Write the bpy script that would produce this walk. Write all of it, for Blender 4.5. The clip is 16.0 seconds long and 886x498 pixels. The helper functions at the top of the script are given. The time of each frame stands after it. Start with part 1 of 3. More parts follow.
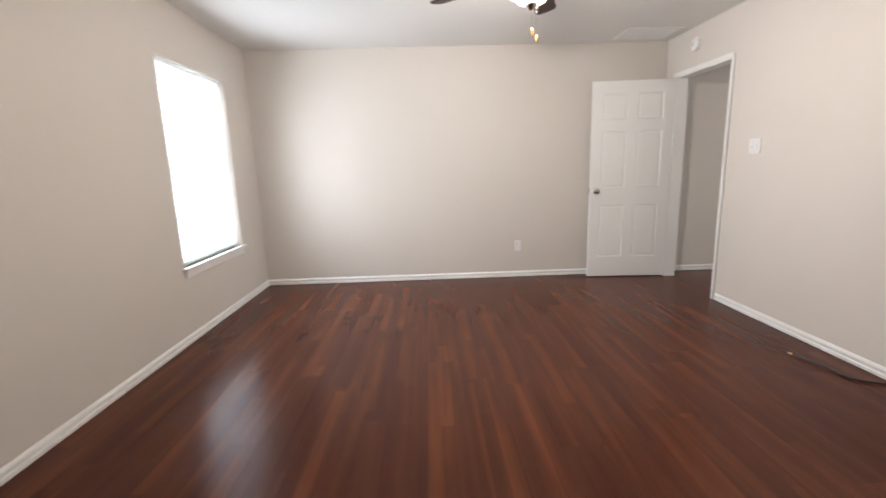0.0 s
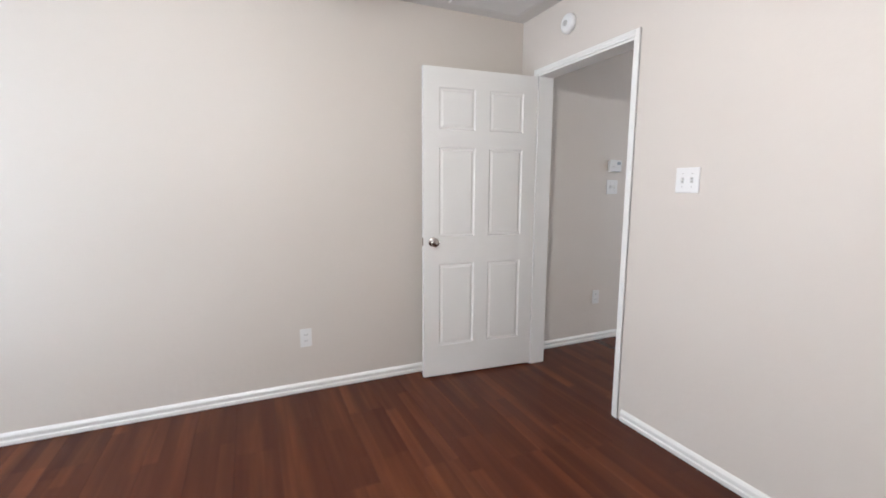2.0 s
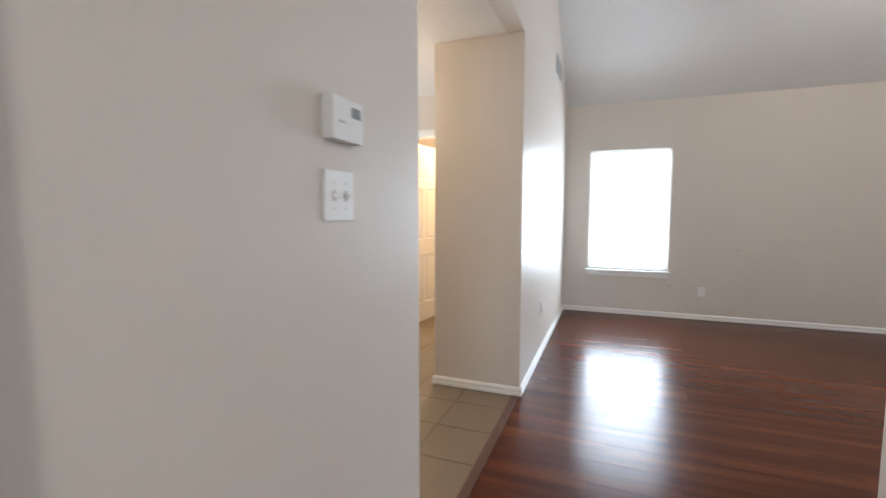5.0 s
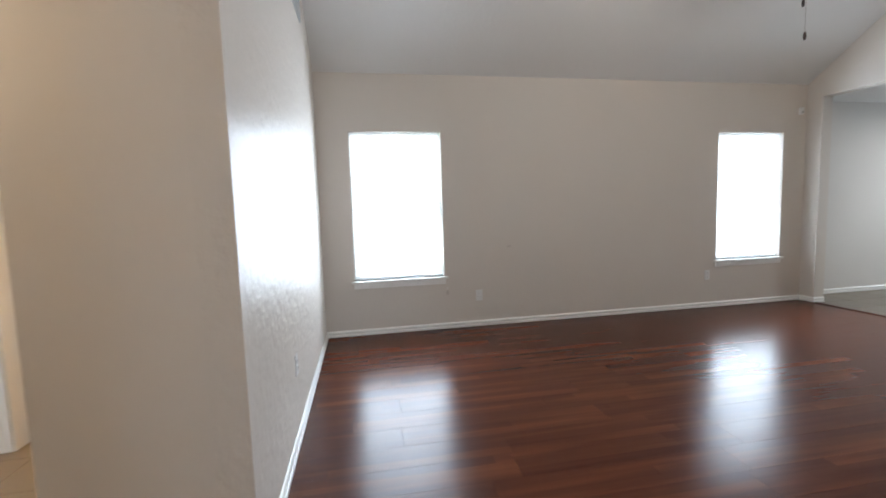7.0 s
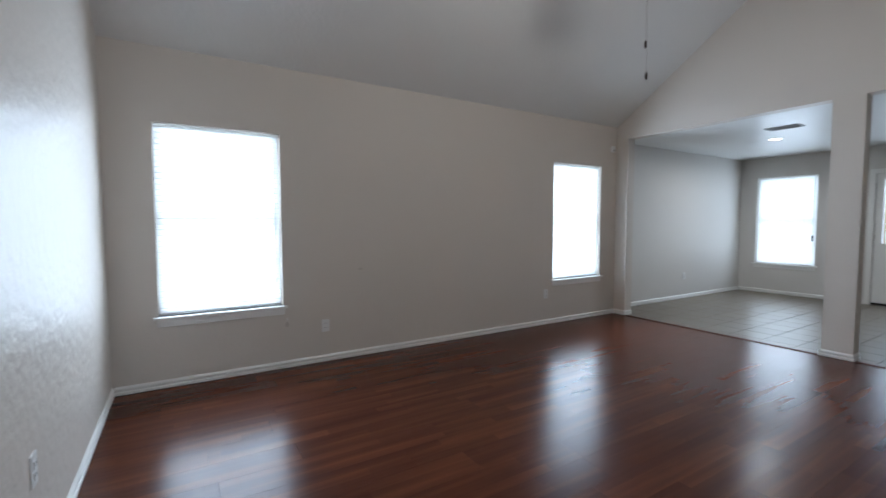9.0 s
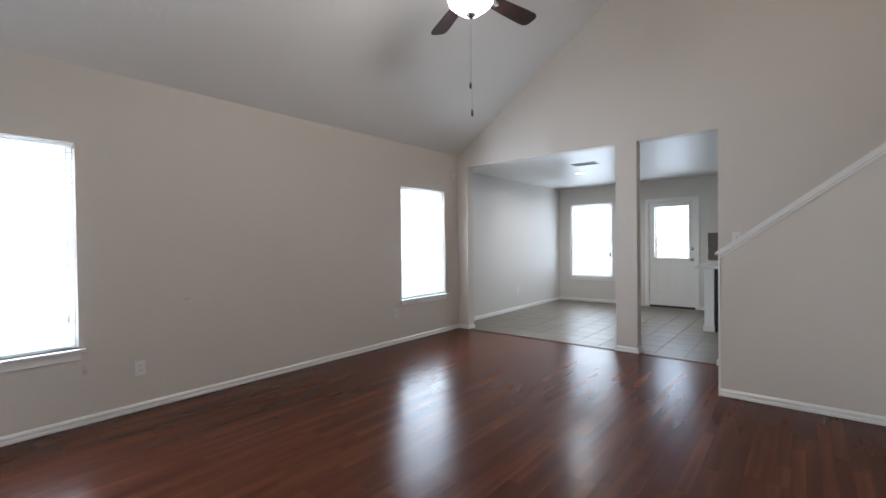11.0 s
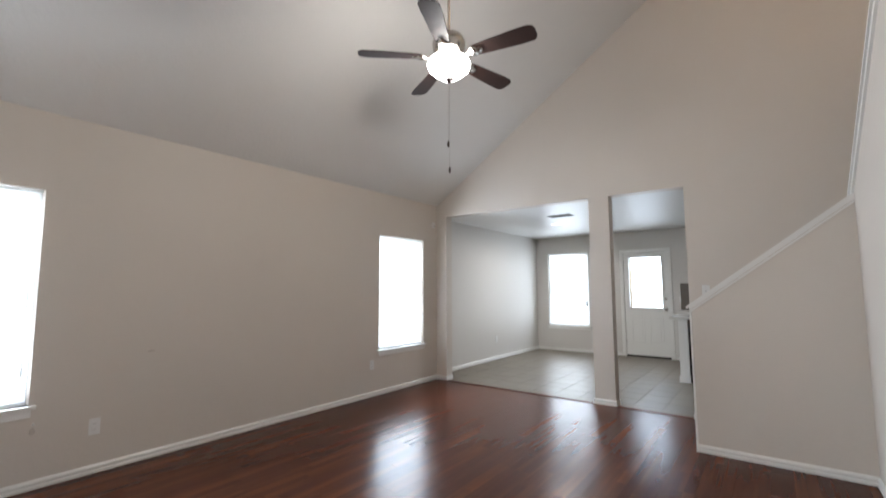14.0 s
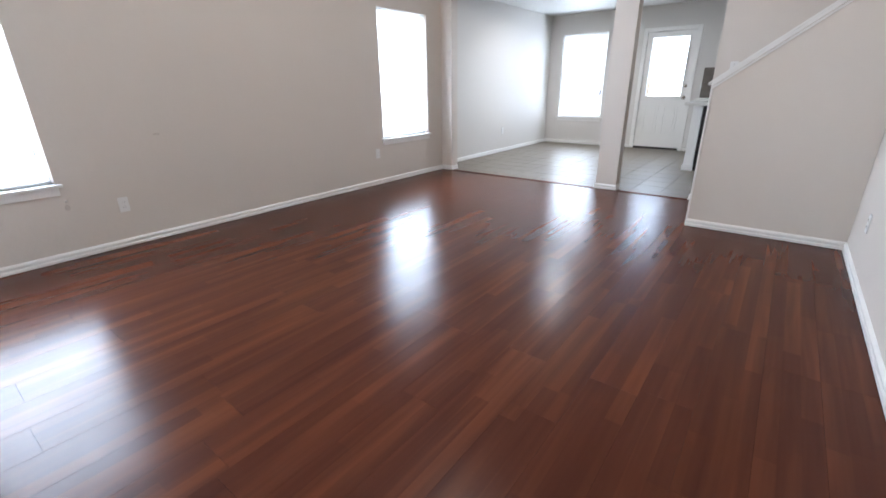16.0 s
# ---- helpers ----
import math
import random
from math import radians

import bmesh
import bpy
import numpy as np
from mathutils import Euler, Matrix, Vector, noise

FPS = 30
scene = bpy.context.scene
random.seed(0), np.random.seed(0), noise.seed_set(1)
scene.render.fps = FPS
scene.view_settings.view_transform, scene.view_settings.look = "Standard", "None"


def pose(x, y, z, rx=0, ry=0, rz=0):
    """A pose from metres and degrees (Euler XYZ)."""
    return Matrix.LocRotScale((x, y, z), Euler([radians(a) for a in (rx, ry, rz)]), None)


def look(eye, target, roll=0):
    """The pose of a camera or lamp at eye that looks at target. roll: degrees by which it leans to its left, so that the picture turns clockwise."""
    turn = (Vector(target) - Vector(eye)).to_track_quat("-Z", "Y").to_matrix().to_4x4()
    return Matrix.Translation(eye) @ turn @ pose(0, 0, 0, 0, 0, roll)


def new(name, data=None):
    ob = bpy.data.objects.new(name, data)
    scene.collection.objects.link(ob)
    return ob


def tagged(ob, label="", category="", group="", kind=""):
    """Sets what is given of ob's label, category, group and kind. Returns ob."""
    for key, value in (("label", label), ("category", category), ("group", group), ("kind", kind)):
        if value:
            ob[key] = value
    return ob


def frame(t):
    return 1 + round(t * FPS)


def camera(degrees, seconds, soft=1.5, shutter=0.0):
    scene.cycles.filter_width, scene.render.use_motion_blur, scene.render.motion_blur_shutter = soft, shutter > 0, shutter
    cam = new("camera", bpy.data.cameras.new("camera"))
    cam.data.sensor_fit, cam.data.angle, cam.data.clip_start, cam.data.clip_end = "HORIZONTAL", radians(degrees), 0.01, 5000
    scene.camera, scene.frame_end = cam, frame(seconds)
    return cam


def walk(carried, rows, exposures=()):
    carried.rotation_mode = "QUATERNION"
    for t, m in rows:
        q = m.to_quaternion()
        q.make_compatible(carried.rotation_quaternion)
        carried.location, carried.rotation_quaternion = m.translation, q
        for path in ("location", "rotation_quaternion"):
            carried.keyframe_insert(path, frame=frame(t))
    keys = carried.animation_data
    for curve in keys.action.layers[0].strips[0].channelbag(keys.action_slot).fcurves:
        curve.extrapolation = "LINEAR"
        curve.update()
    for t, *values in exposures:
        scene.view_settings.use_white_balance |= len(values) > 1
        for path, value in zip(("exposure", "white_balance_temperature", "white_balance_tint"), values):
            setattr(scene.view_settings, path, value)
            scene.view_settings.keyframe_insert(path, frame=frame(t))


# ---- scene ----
cam = camera(91.5, 16.0, shutter=0.4)
PATH = [
    (0, (-2.513, -4.688, 1.241), (-2.46, -2.725, 0.865), -1.7),
    (0.5, (-2.375, -4.214, 1.212), (-2.026, -2.281, 0.837), -2.3),
    (1, (-2.215, -3.738, 1.245), (-1.662, -1.855, 0.862), -0.9),
    (1.5, (-2.057, -3.225, 1.281), (-1.26, -1.428, 0.915), -1.2),
    (2, (-1.84, -2.728, 1.28), (-1.03, -0.92, 1.005), 0.2),
    (2.5, (-1.617, -2.252, 1.251), (-0.669, -0.507, 1.021), 0.2),
    (3, (-1.349, -1.819, 1.253), (-0.156, -0.232, 1.013), -0.9),
    (3.2, (-1.222, -1.63, 1.257), (-0.008, -0.051, 1.08), 0.1),
    (5.3, (0.287, -0.537, 1.264), (2.219, -0.051, 1.088), -1.5),
    (5.5, (0.449, -0.519, 1.271), (2.411, -0.176, 1.093), -2.6),
    (6, (0.878, -0.512, 1.266), (2.864, -0.352, 1.1), -1.2),
    (6.5, (1.194, -0.507, 1.222), (3.18, -0.554, 0.988), 0.1),
    (7, (1.469, -0.446, 1.25), (3.427, -0.81, 1.071), -1.8),
    (7.5, (1.65, -0.477, 1.249), (3.588, -0.955, 1.126), -0.8),
    (8, (1.802, -0.526, 1.27), (3.712, -1.11, 1.156), -0.1),
    (8.5, (1.894, -0.527, 1.266), (3.708, -1.36, 1.162), -0.3),
    (9, (1.929, -0.515, 1.275), (3.634, -1.554, 1.158), -0.1),
    (9.5, (1.925, -0.521, 1.269), (3.484, -1.767, 1.145), -0.2),
    (10, (1.901, -0.542, 1.277), (3.32, -1.945, 1.154), -0.1),
    (12.5, (1.83, -0.576, 1.355), (2.996, -2.171, 1.668), 0.0),
    (13, (1.827, -0.568, 1.391), (2.978, -2.134, 1.863), 0.1),
    (13.5, (1.823, -0.561, 1.378), (2.995, -2.128, 1.791), 0.0),
    (14, (1.831, -0.568, 1.339), (3.031, -2.158, 1.522), -0.2),
    (14.5, (1.833, -0.568, 1.296), (3.039, -2.161, 1.205), -0.5),
    (15, (1.84, -0.566, 1.257), (3.048, -2.128, 0.932), -0.6),
    (15.5, (1.845, -0.563, 1.209), (3.024, -2.082, 0.658), -0.9),
    (16, (1.851, -0.554, 1.186), (2.995, -2.033, 0.477), -0.7),
]
EXPOSURES = [(0, .0, 6500, 13), (.7, .12, 6300, 12.5), (1.5, .14, 6080, 12), (3, .1, 5950, 11), (5.5, .2, 6100, 10), (6.5, .0, 6150, 10), (7.5, -.16, 5850, 8), (8.2, -.38, 5800, 8),
             (9, -.66, 5650, 8), (10, -.62, 5750, 9), (12.5, .14, 6100, 12), (13, .14, 6100, 12), (13.5, -.02, 6200, 12), (14, -.14, 6200, 11), (14.5, -.2, 6150, 11), (15.5, .12, 5900, 12), (16, .42, 5800, 12)]
walk(cam, [(t, look(e, g, r)) for t, e, g, r in PATH], exposures=EXPOSURES)

# ---- world and large lights ----
world = bpy.data.worlds.new("sky")
scene.world = world
world.use_nodes = True
wn = world.node_tree.nodes
sky = wn.new("ShaderNodeTexSky")
sky.sky_type, sky.sun_disc = "NISHITA", False
sky.sun_elevation, sky.sun_rotation = radians(48), radians(200)
wn["Background"].inputs["Strength"].default_value = 0.12
world.node_tree.links.new(sky.outputs["Color"], wn["Background"].inputs["Color"])

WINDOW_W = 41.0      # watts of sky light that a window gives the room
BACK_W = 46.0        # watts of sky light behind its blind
FAN_W = 22.0
WARM_W = 34.0


def lamp(name, kind, m, watts, colour, size=0.1, size_y=0.1, spread=142):
    data = bpy.data.lights.new(name, kind)
    data.energy, data.color = watts, colour
    if kind == "AREA":
        data.shape, data.size, data.size_y = "RECTANGLE", size, size_y
        data.spread = radians(spread)
    else:
        data.shadow_soft_size = size
    ob = new(name, data)
    ob.matrix_world = m
    return ob


# ---- materials ----
def material(name, colour, rough=0.5, metal=0.0, vary=0.06, vary_scale=1.5, bump=0.0, bump_scale=120.0, coat=0.0, spec=0.5):
    """Paint, plastic or metal with soft blotches and a fine relief."""
    m = bpy.data.materials.new(name)
    m.use_nodes = True
    n, l = m.node_tree.nodes, m.node_tree.links
    b = n["Principled BSDF"]
    b.inputs["Roughness"].default_value, b.inputs["Metallic"].default_value = rough, metal
    b.inputs["Coat Weight"].default_value = coat
    b.inputs["Specular IOR Level"].default_value = spec
    tc = n.new("ShaderNodeNewGeometry")
    big = n.new("ShaderNodeTexNoise")
    big.inputs["Scale"].default_value, big.inputs["Detail"].default_value = vary_scale, 5
    l.new(tc.outputs["Position"], big.inputs["Vector"])
    mix = n.new("ShaderNodeMix")
    mix.data_type = "RGBA"
    dark = [c * (1 - vary) for c in colour]
    lite = [min(1, c * (1 + vary)) for c in colour]
    mix.inputs["A"].default_value, mix.inputs["B"].default_value = (*dark, 1), (*lite, 1)
    l.new(big.outputs["Fac"], mix.inputs["Factor"])
    l.new(mix.outputs["Result"], b.inputs["Base Color"])
    if bump:
        fine = n.new("ShaderNodeTexNoise")
        fine.inputs["Scale"].default_value, fine.inputs["Detail"].default_value = bump_scale, 3
        l.new(tc.outputs["Position"], fine.inputs["Vector"])
        bm = n.new("ShaderNodeBump")
        bm.inputs["Strength"].default_value, bm.inputs["Distance"].default_value = bump, 0.01
        l.new(fine.outputs["Fac"], bm.inputs["Height"])
        l.new(bm.outputs["Normal"], b.inputs["Normal"])
        rr = n.new("ShaderNodeMapRange")
        rr.inputs["To Min"].default_value, rr.inputs["To Max"].default_value = rough - 0.06, rough + 0.06
        l.new(big.outputs["Fac"], rr.inputs["Value"])
        l.new(rr.outputs["Result"], b.inputs["Roughness"])
    return m


def glow(name, colour, strength):
    m = bpy.data.materials.new(name)
    m.use_nodes = True
    b = m.node_tree.nodes["Principled BSDF"]
    b.inputs["Base Color"].default_value = (*colour, 1)
    b.inputs["Emission Color"].default_value = (*colour, 1)
    b.inputs["Emission Strength"].default_value = strength
    return m


def wood_floor():
    m = bpy.data.materials.new("cherry laminate")
    m.use_nodes = True
    n, l = m.node_tree.nodes, m.node_tree.links
    b = n["Principled BSDF"]
    b.inputs["Specular IOR Level"].default_value = 0.13
    info, geo = n.new("ShaderNodeObjectInfo"), n.new("ShaderNodeNewGeometry")
    shift = n.new("ShaderNodeVectorMath")
    shift.operation = "SCALE"
    shift.inputs[0].default_value = (7.3, 31.0, 3.1)
    l.new(info.outputs["Random"], shift.inputs["Scale"])
    add = n.new("ShaderNodeVectorMath")
    l.new(geo.outputs["Position"], add.inputs[0])
    l.new(shift.outputs["Vector"], add.inputs[1])

    def grain(sx, sy, detail, rough, warp):
        mp = n.new("ShaderNodeMapping")
        mp.inputs["Scale"].default_value = (sx, sy, 1)
        l.new(add.outputs["Vector"], mp.inputs["Vector"])
        t = n.new("ShaderNodeTexNoise")
        t.inputs["Scale"].default_value, t.inputs["Detail"].default_value = 1.0, detail
        t.inputs["Roughness"].default_value, t.inputs["Distortion"].default_value = rough, warp
        l.new(mp.outputs["Vector"], t.inputs["Vector"])
        return t
    broad, fine = grain(11, 0.75, 4, 0.5, 0.25), grain(42, 1.2, 3, 0.5, 0.2)
    def math_node(op, a, b):
        q = n.new("ShaderNodeMath")
        q.operation = op
        for k, v in enumerate((a, b)):
            if isinstance(v, (int, float)):
                q.inputs[k].default_value = v
            else:
                l.new(v, q.inputs[k])
        return q.outputs["Value"]
    # three printed strips to a plank, each of its own length and tone
    xyz = n.new("ShaderNodeSeparateXYZ")
    l.new(geo.outputs["Position"], xyz.inputs["Vector"])
    row = math_node("FLOOR", math_node("DIVIDE", math_node("SUBTRACT", xyz.outputs["X"], 1.315), 0.0657), 0)
    rw = n.new("ShaderNodeTexWhiteNoise")
    rw.noise_dimensions = "1D"
    l.new(row, rw.inputs["W"])
    seg = math_node("FLOOR", math_node("DIVIDE", math_node("ADD", xyz.outputs["Y"], math_node("MULTIPLY", rw.outputs["Value"], 9.0)), 0.95), 0)
    cmb = n.new("ShaderNodeCombineXYZ")
    l.new(row, cmb.inputs["X"])
    l.new(seg, cmb.inputs["Y"])
    sw = n.new("ShaderNodeTexWhiteNoise")
    sw.noise_dimensions = "2D"
    l.new(cmb.outputs["Vector"], sw.inputs["Vector"])
    mixv = math_node("ADD", math_node("MULTIPLY", sw.outputs["Value"], 0.20), math_node("MULTIPLY", broad.outputs["Fac"], 0.80))
    ramp = n.new("ShaderNodeValToRGB")
    e = ramp.color_ramp.elements
    e[0].position, e[0].color = 0.22, (0.060, 0.0176, 0.0104, 1)
    e[1].position, e[1].color = 0.78, (0.148, 0.0475, 0.0198, 1)
    mid = e.new(0.5)
    mid.color = (0.085, 0.0252, 0.0134, 1)
    l.new(mixv, ramp.inputs["Fac"])
    streak = n.new("ShaderNodeMapRange")
    streak.inputs["From Min"].default_value, streak.inputs["From Max"].default_value = 0.3, 0.7
    streak.inputs["To Min"].default_value, streak.inputs["To Max"].default_value = 0.94, 1.06
    l.new(fine.outputs["Fac"], streak.inputs["Value"])
    tone = n.new("ShaderNodeMapRange")
    tone.inputs["To Min"].default_value, tone.inputs["To Max"].default_value = 0.93, 1.07
    l.new(info.outputs["Random"], tone.inputs["Value"])
    mul = n.new("ShaderNodeMath")
    mul.operation = "MULTIPLY"
    l.new(streak.outputs["Result"], mul.inputs[0])
    l.new(tone.outputs["Result"], mul.inputs[1])
    sc = n.new("ShaderNodeVectorMath")
    sc.operation = "SCALE"
    l.new(ramp.outputs["Color"], sc.inputs[0])
    l.new(mul.outputs["Value"], sc.inputs["Scale"])
    l.new(sc.outputs["Vector"], b.inputs["Base Color"])
    wav = n.new("ShaderNodeTexNoise")
    wav.inputs["Scale"].default_value = 5.0
    l.new(add.outputs["Vector"], wav.inputs["Vector"])
    b2 = n.new("ShaderNodeBump")
    b2.inputs["Strength"].default_value, b2.inputs["Distance"].default_value = 0.03, 0.01
    l.new(wav.outputs["Fac"], b2.inputs["Height"])
    l.new(b2.outputs["Normal"], b.inputs["Normal"])
    rr = n.new("ShaderNodeMapRange")
    rr.inputs["To Min"].default_value, rr.inputs["To Max"].default_value = 0.21, 0.27
    l.new(wav.outputs["Fac"], rr.inputs["Value"])
    l.new(rr.outputs["Result"], b.inputs["Roughness"])
    return m


def tile_mat(name, c, rough):
    m = material(name, c, rough, vary=0.12, vary_scale=5, bump=0.02, bump_scale=18)
    n, l = m.node_tree.nodes, m.node_tree.links
    info = n.new("ShaderNodeObjectInfo")
    rng = n.new("ShaderNodeMapRange")
    rng.inputs["To Min"].default_value, rng.inputs["To Max"].default_value = 0.94, 1.06
    l.new(info.outputs["Random"], rng.inputs["Value"])
    sc = n.new("ShaderNodeVectorMath")
    sc.operation = "SCALE"
    b = n["Principled BSDF"]
    src = b.inputs["Base Color"].links[0].from_socket
    l.new(src, sc.inputs[0])
    l.new(rng.outputs["Result"], sc.inputs["Scale"])
    l.new(sc.outputs["Vector"], b.inputs["Base Color"])
    return m


def slat_mat():
    m = bpy.data.materials.new("white vinyl slat")
    m.use_nodes = True
    n, l = m.node_tree.nodes, m.node_tree.links
    b, out = n["Principled BSDF"], n["Material Output"]
    b.inputs["Base Color"].default_value, b.inputs["Roughness"].default_value = (0.85, 0.85, 0.83, 1), 0.45
    tr = n.new("ShaderNodeBsdfTranslucent")
    tr.inputs["Color"].default_value = (0.9, 0.9, 0.88, 1)
    mx = n.new("ShaderNodeMixShader")
    mx.inputs["Fac"].default_value = 0.72
    l.new(b.outputs["BSDF"], mx.inputs[1])
    l.new(tr.outputs["BSDF"], mx.inputs[2])
    l.new(mx.outputs["Shader"], out.inputs["Surface"])
    return m


def glass_mat(name, colour=(1, 1, 1), rough=0.0):
    m = bpy.data.materials.new(name)
    m.use_nodes = True
    b = m.node_tree.nodes["Principled BSDF"]
    b.inputs["Base Color"].default_value = (*colour, 1)
    b.inputs["Transmission Weight"].default_value, b.inputs["Roughness"].default_value = 1.0, rough
    b.inputs["IOR"].default_value = 1.02
    return m


WALL = material("beige eggshell wall paint", (0.642, 0.591, 0.534), 0.5, vary=0.03, vary_scale=0.8, bump=0.1, bump_scale=30, spec=0.3)
WALL_KNOCK = material("beige knockdown wall paint", (0.642, 0.591, 0.534), 0.40, vary=0.03, vary_scale=0.8, bump=0.7, bump_scale=17, spec=0.08)
GREY = material("pale grey wall paint", (0.66, 0.635, 0.60), 0.55, vary=0.03, vary_scale=0.8, bump=0.1, bump_scale=32, spec=0.2)
CEIL = material("off-white ceiling paint", (0.73, 0.715, 0.69), 0.37, vary=0.03, vary_scale=1.0, bump=0.2, bump_scale=30)
GLOSSCEIL = material("white satin ceiling paint", (0.72, 0.715, 0.69), 0.42, vary=0.03, vary_scale=1.0, bump=0.35, bump_scale=20, spec=0.4)
TRIM = material("white semi-gloss trim paint", (0.80, 0.79, 0.76), 0.32, vary=0.025, vary_scale=3, bump=0.03, bump_scale=60)
DOOR = material("white painted door", (0.80, 0.79, 0.76), 0.38, vary=0.02, vary_scale=4, bump=0.04, bump_scale=90)
PLASTIC = material("white plastic", (0.76, 0.755, 0.74), 0.4, vary=0.02)
# grey for small plastic parts; on toggle slots the recess's shade is in the colour
IVORY = material("shaded socket plastic", (0.5, 0.49, 0.47), 0.5)
NICKEL = material("brushed nickel", (0.55, 0.52, 0.48), 0.22, 1.0, bump=0.02, bump_scale=300)
BRONZE = material("dark bronze metal", (0.09, 0.075, 0.065), 0.35, 0.9)
WALNUT = material("dark walnut blade", (0.026, 0.012, 0.009), 0.5, vary=0.35, vary_scale=14, spec=0.2)
# near-black for dark parts; in vents and slots it stands for shade
DARK = material("dark gap", (0.02, 0.018, 0.016), 0.8)
BLACK = material("black appliance enamel", (0.018, 0.016, 0.016), 0.25)
CABLE = material("dark brown cable jacket", (0.03, 0.02, 0.016), 0.5)
COPPER = material("copper connector", (0.62, 0.36, 0.2), 0.35, 1.0)
STONE = material("pale laminate counter", (0.66, 0.64, 0.6), 0.35, vary=0.1, vary_scale=30)
SPLASH = tile_mat("taupe backsplash tile", (0.15, 0.13, 0.11), 0.4)
SUB = material("dark joint underlay", (0.045, 0.017, 0.011), 0.8)
GROUT = material("grey grout", (0.13, 0.106, 0.08), 0.85)
SEAM = material("cherry threshold strip", (0.10, 0.038, 0.022), 0.35, vary=0.2, vary_scale=9)
TILE_TAN = tile_mat("tan ceramic tile", (0.195, 0.14, 0.086), 0.38)
TILE_GREY = tile_mat("grey-beige ceramic tile", (0.185, 0.157, 0.12), 0.40)
PLANK = wood_floor()
SLAT = slat_mat()
PANE = glass_mat("window glass")
STRAW = material("smudged wall mark", (0.52, 0.465, 0.415), 0.7, vary=0.3, vary_scale=60)
FOB = material("amber wooden fob", (0.5, 0.27, 0.1), 0.4)
BOWL = glow("lit frosted glass bowl", (1.0, 0.96, 0.9), 24.0)
CAN = glow("lit recessed lens", (1.0, 0.97, 0.92), 14.0)


# ---- mesh helpers ----
def finish(name, bm, mat, parent=None, label="", smooth=False):
    me = bpy.data.meshes.new(name)
    bmesh.ops.recalc_face_normals(bm, faces=bm.faces[:])
    bm.to_mesh(me)
    bm.free()
    if smooth:
        for p in me.polygons:
            p.use_smooth = True
    me.materials.append(mat)
    ob = new(name, me)
    if parent is not None:
        ob.parent = parent
    if label:
        ob["label"] = label
    return ob


def part(name, bm, mat, parent, label="", smooth=False):
    return finish(name, bm, mat, parent, label, smooth)


def thing(name, m, label, category, group="", kind=""):
    ob = new(name)
    ob.matrix_world = m
    return tagged(ob, label, category, group, kind)


def add_box(bm, x0, x1, y0, y1, z0, z1, bevel=0.0):
    r = bmesh.ops.create_cube(bm, size=1, matrix=Matrix.Translation(((x0 + x1) / 2, (y0 + y1) / 2, (z0 + z1) / 2))
                              @ Matrix.Diagonal((abs(x1 - x0), abs(y1 - y0), abs(z1 - z0), 1)))
    if bevel:
        edges = list({e for v in r["verts"] for e in v.link_edges})
        bmesh.ops.bevel(bm, geom=edges, offset=bevel, segments=2, affect="EDGES", profile=0.7)


def box(x0, x1, y0, y1, z0, z1, bevel=0.0):
    bm = bmesh.new()
    add_box(bm, x0, x1, y0, y1, z0, z1, bevel)
    return bm


def prism(poly, a0, a1, axis):
    """Extrude a polygon of (u, z) pairs along y (axis 'y', u is x) or x (axis 'x', u is y)."""
    bm = bmesh.new()

    def at(u, z, a):
        return (u, a, z) if axis == "y" else (a, u, z)
    lo = [bm.verts.new(at(u, z, a0)) for u, z in poly]
    hi = [bm.verts.new(at(u, z, a1)) for u, z in poly]
    bm.faces.new(lo)
    bm.faces.new(hi[::-1])
    k = len(poly)
    for i in range(k):
        bm.faces.new((lo[i], lo[(i + 1) % k], hi[(i + 1) % k], hi[i]))
    return bm


def lathe(profile, seg=32, cx=0, cy=0):
    """A turned body from (radius, z) pairs."""
    bm = bmesh.new()
    rings = [[bm.verts.new((cx + max(r, 1e-4) * math.cos(2 * math.pi * i / seg), cy + max(r, 1e-4) * math.sin(2 * math.pi * i / seg), z))
              for i in range(seg)] for r, z in profile]
    for a, b in zip(rings, rings[1:]):
        for i in range(seg):
            bm.faces.new((a[i], a[(i + 1) % seg], b[(i + 1) % seg], b[i]))
    bm.faces.new(rings[0])
    bm.faces.new(rings[-1][::-1])
    return bm


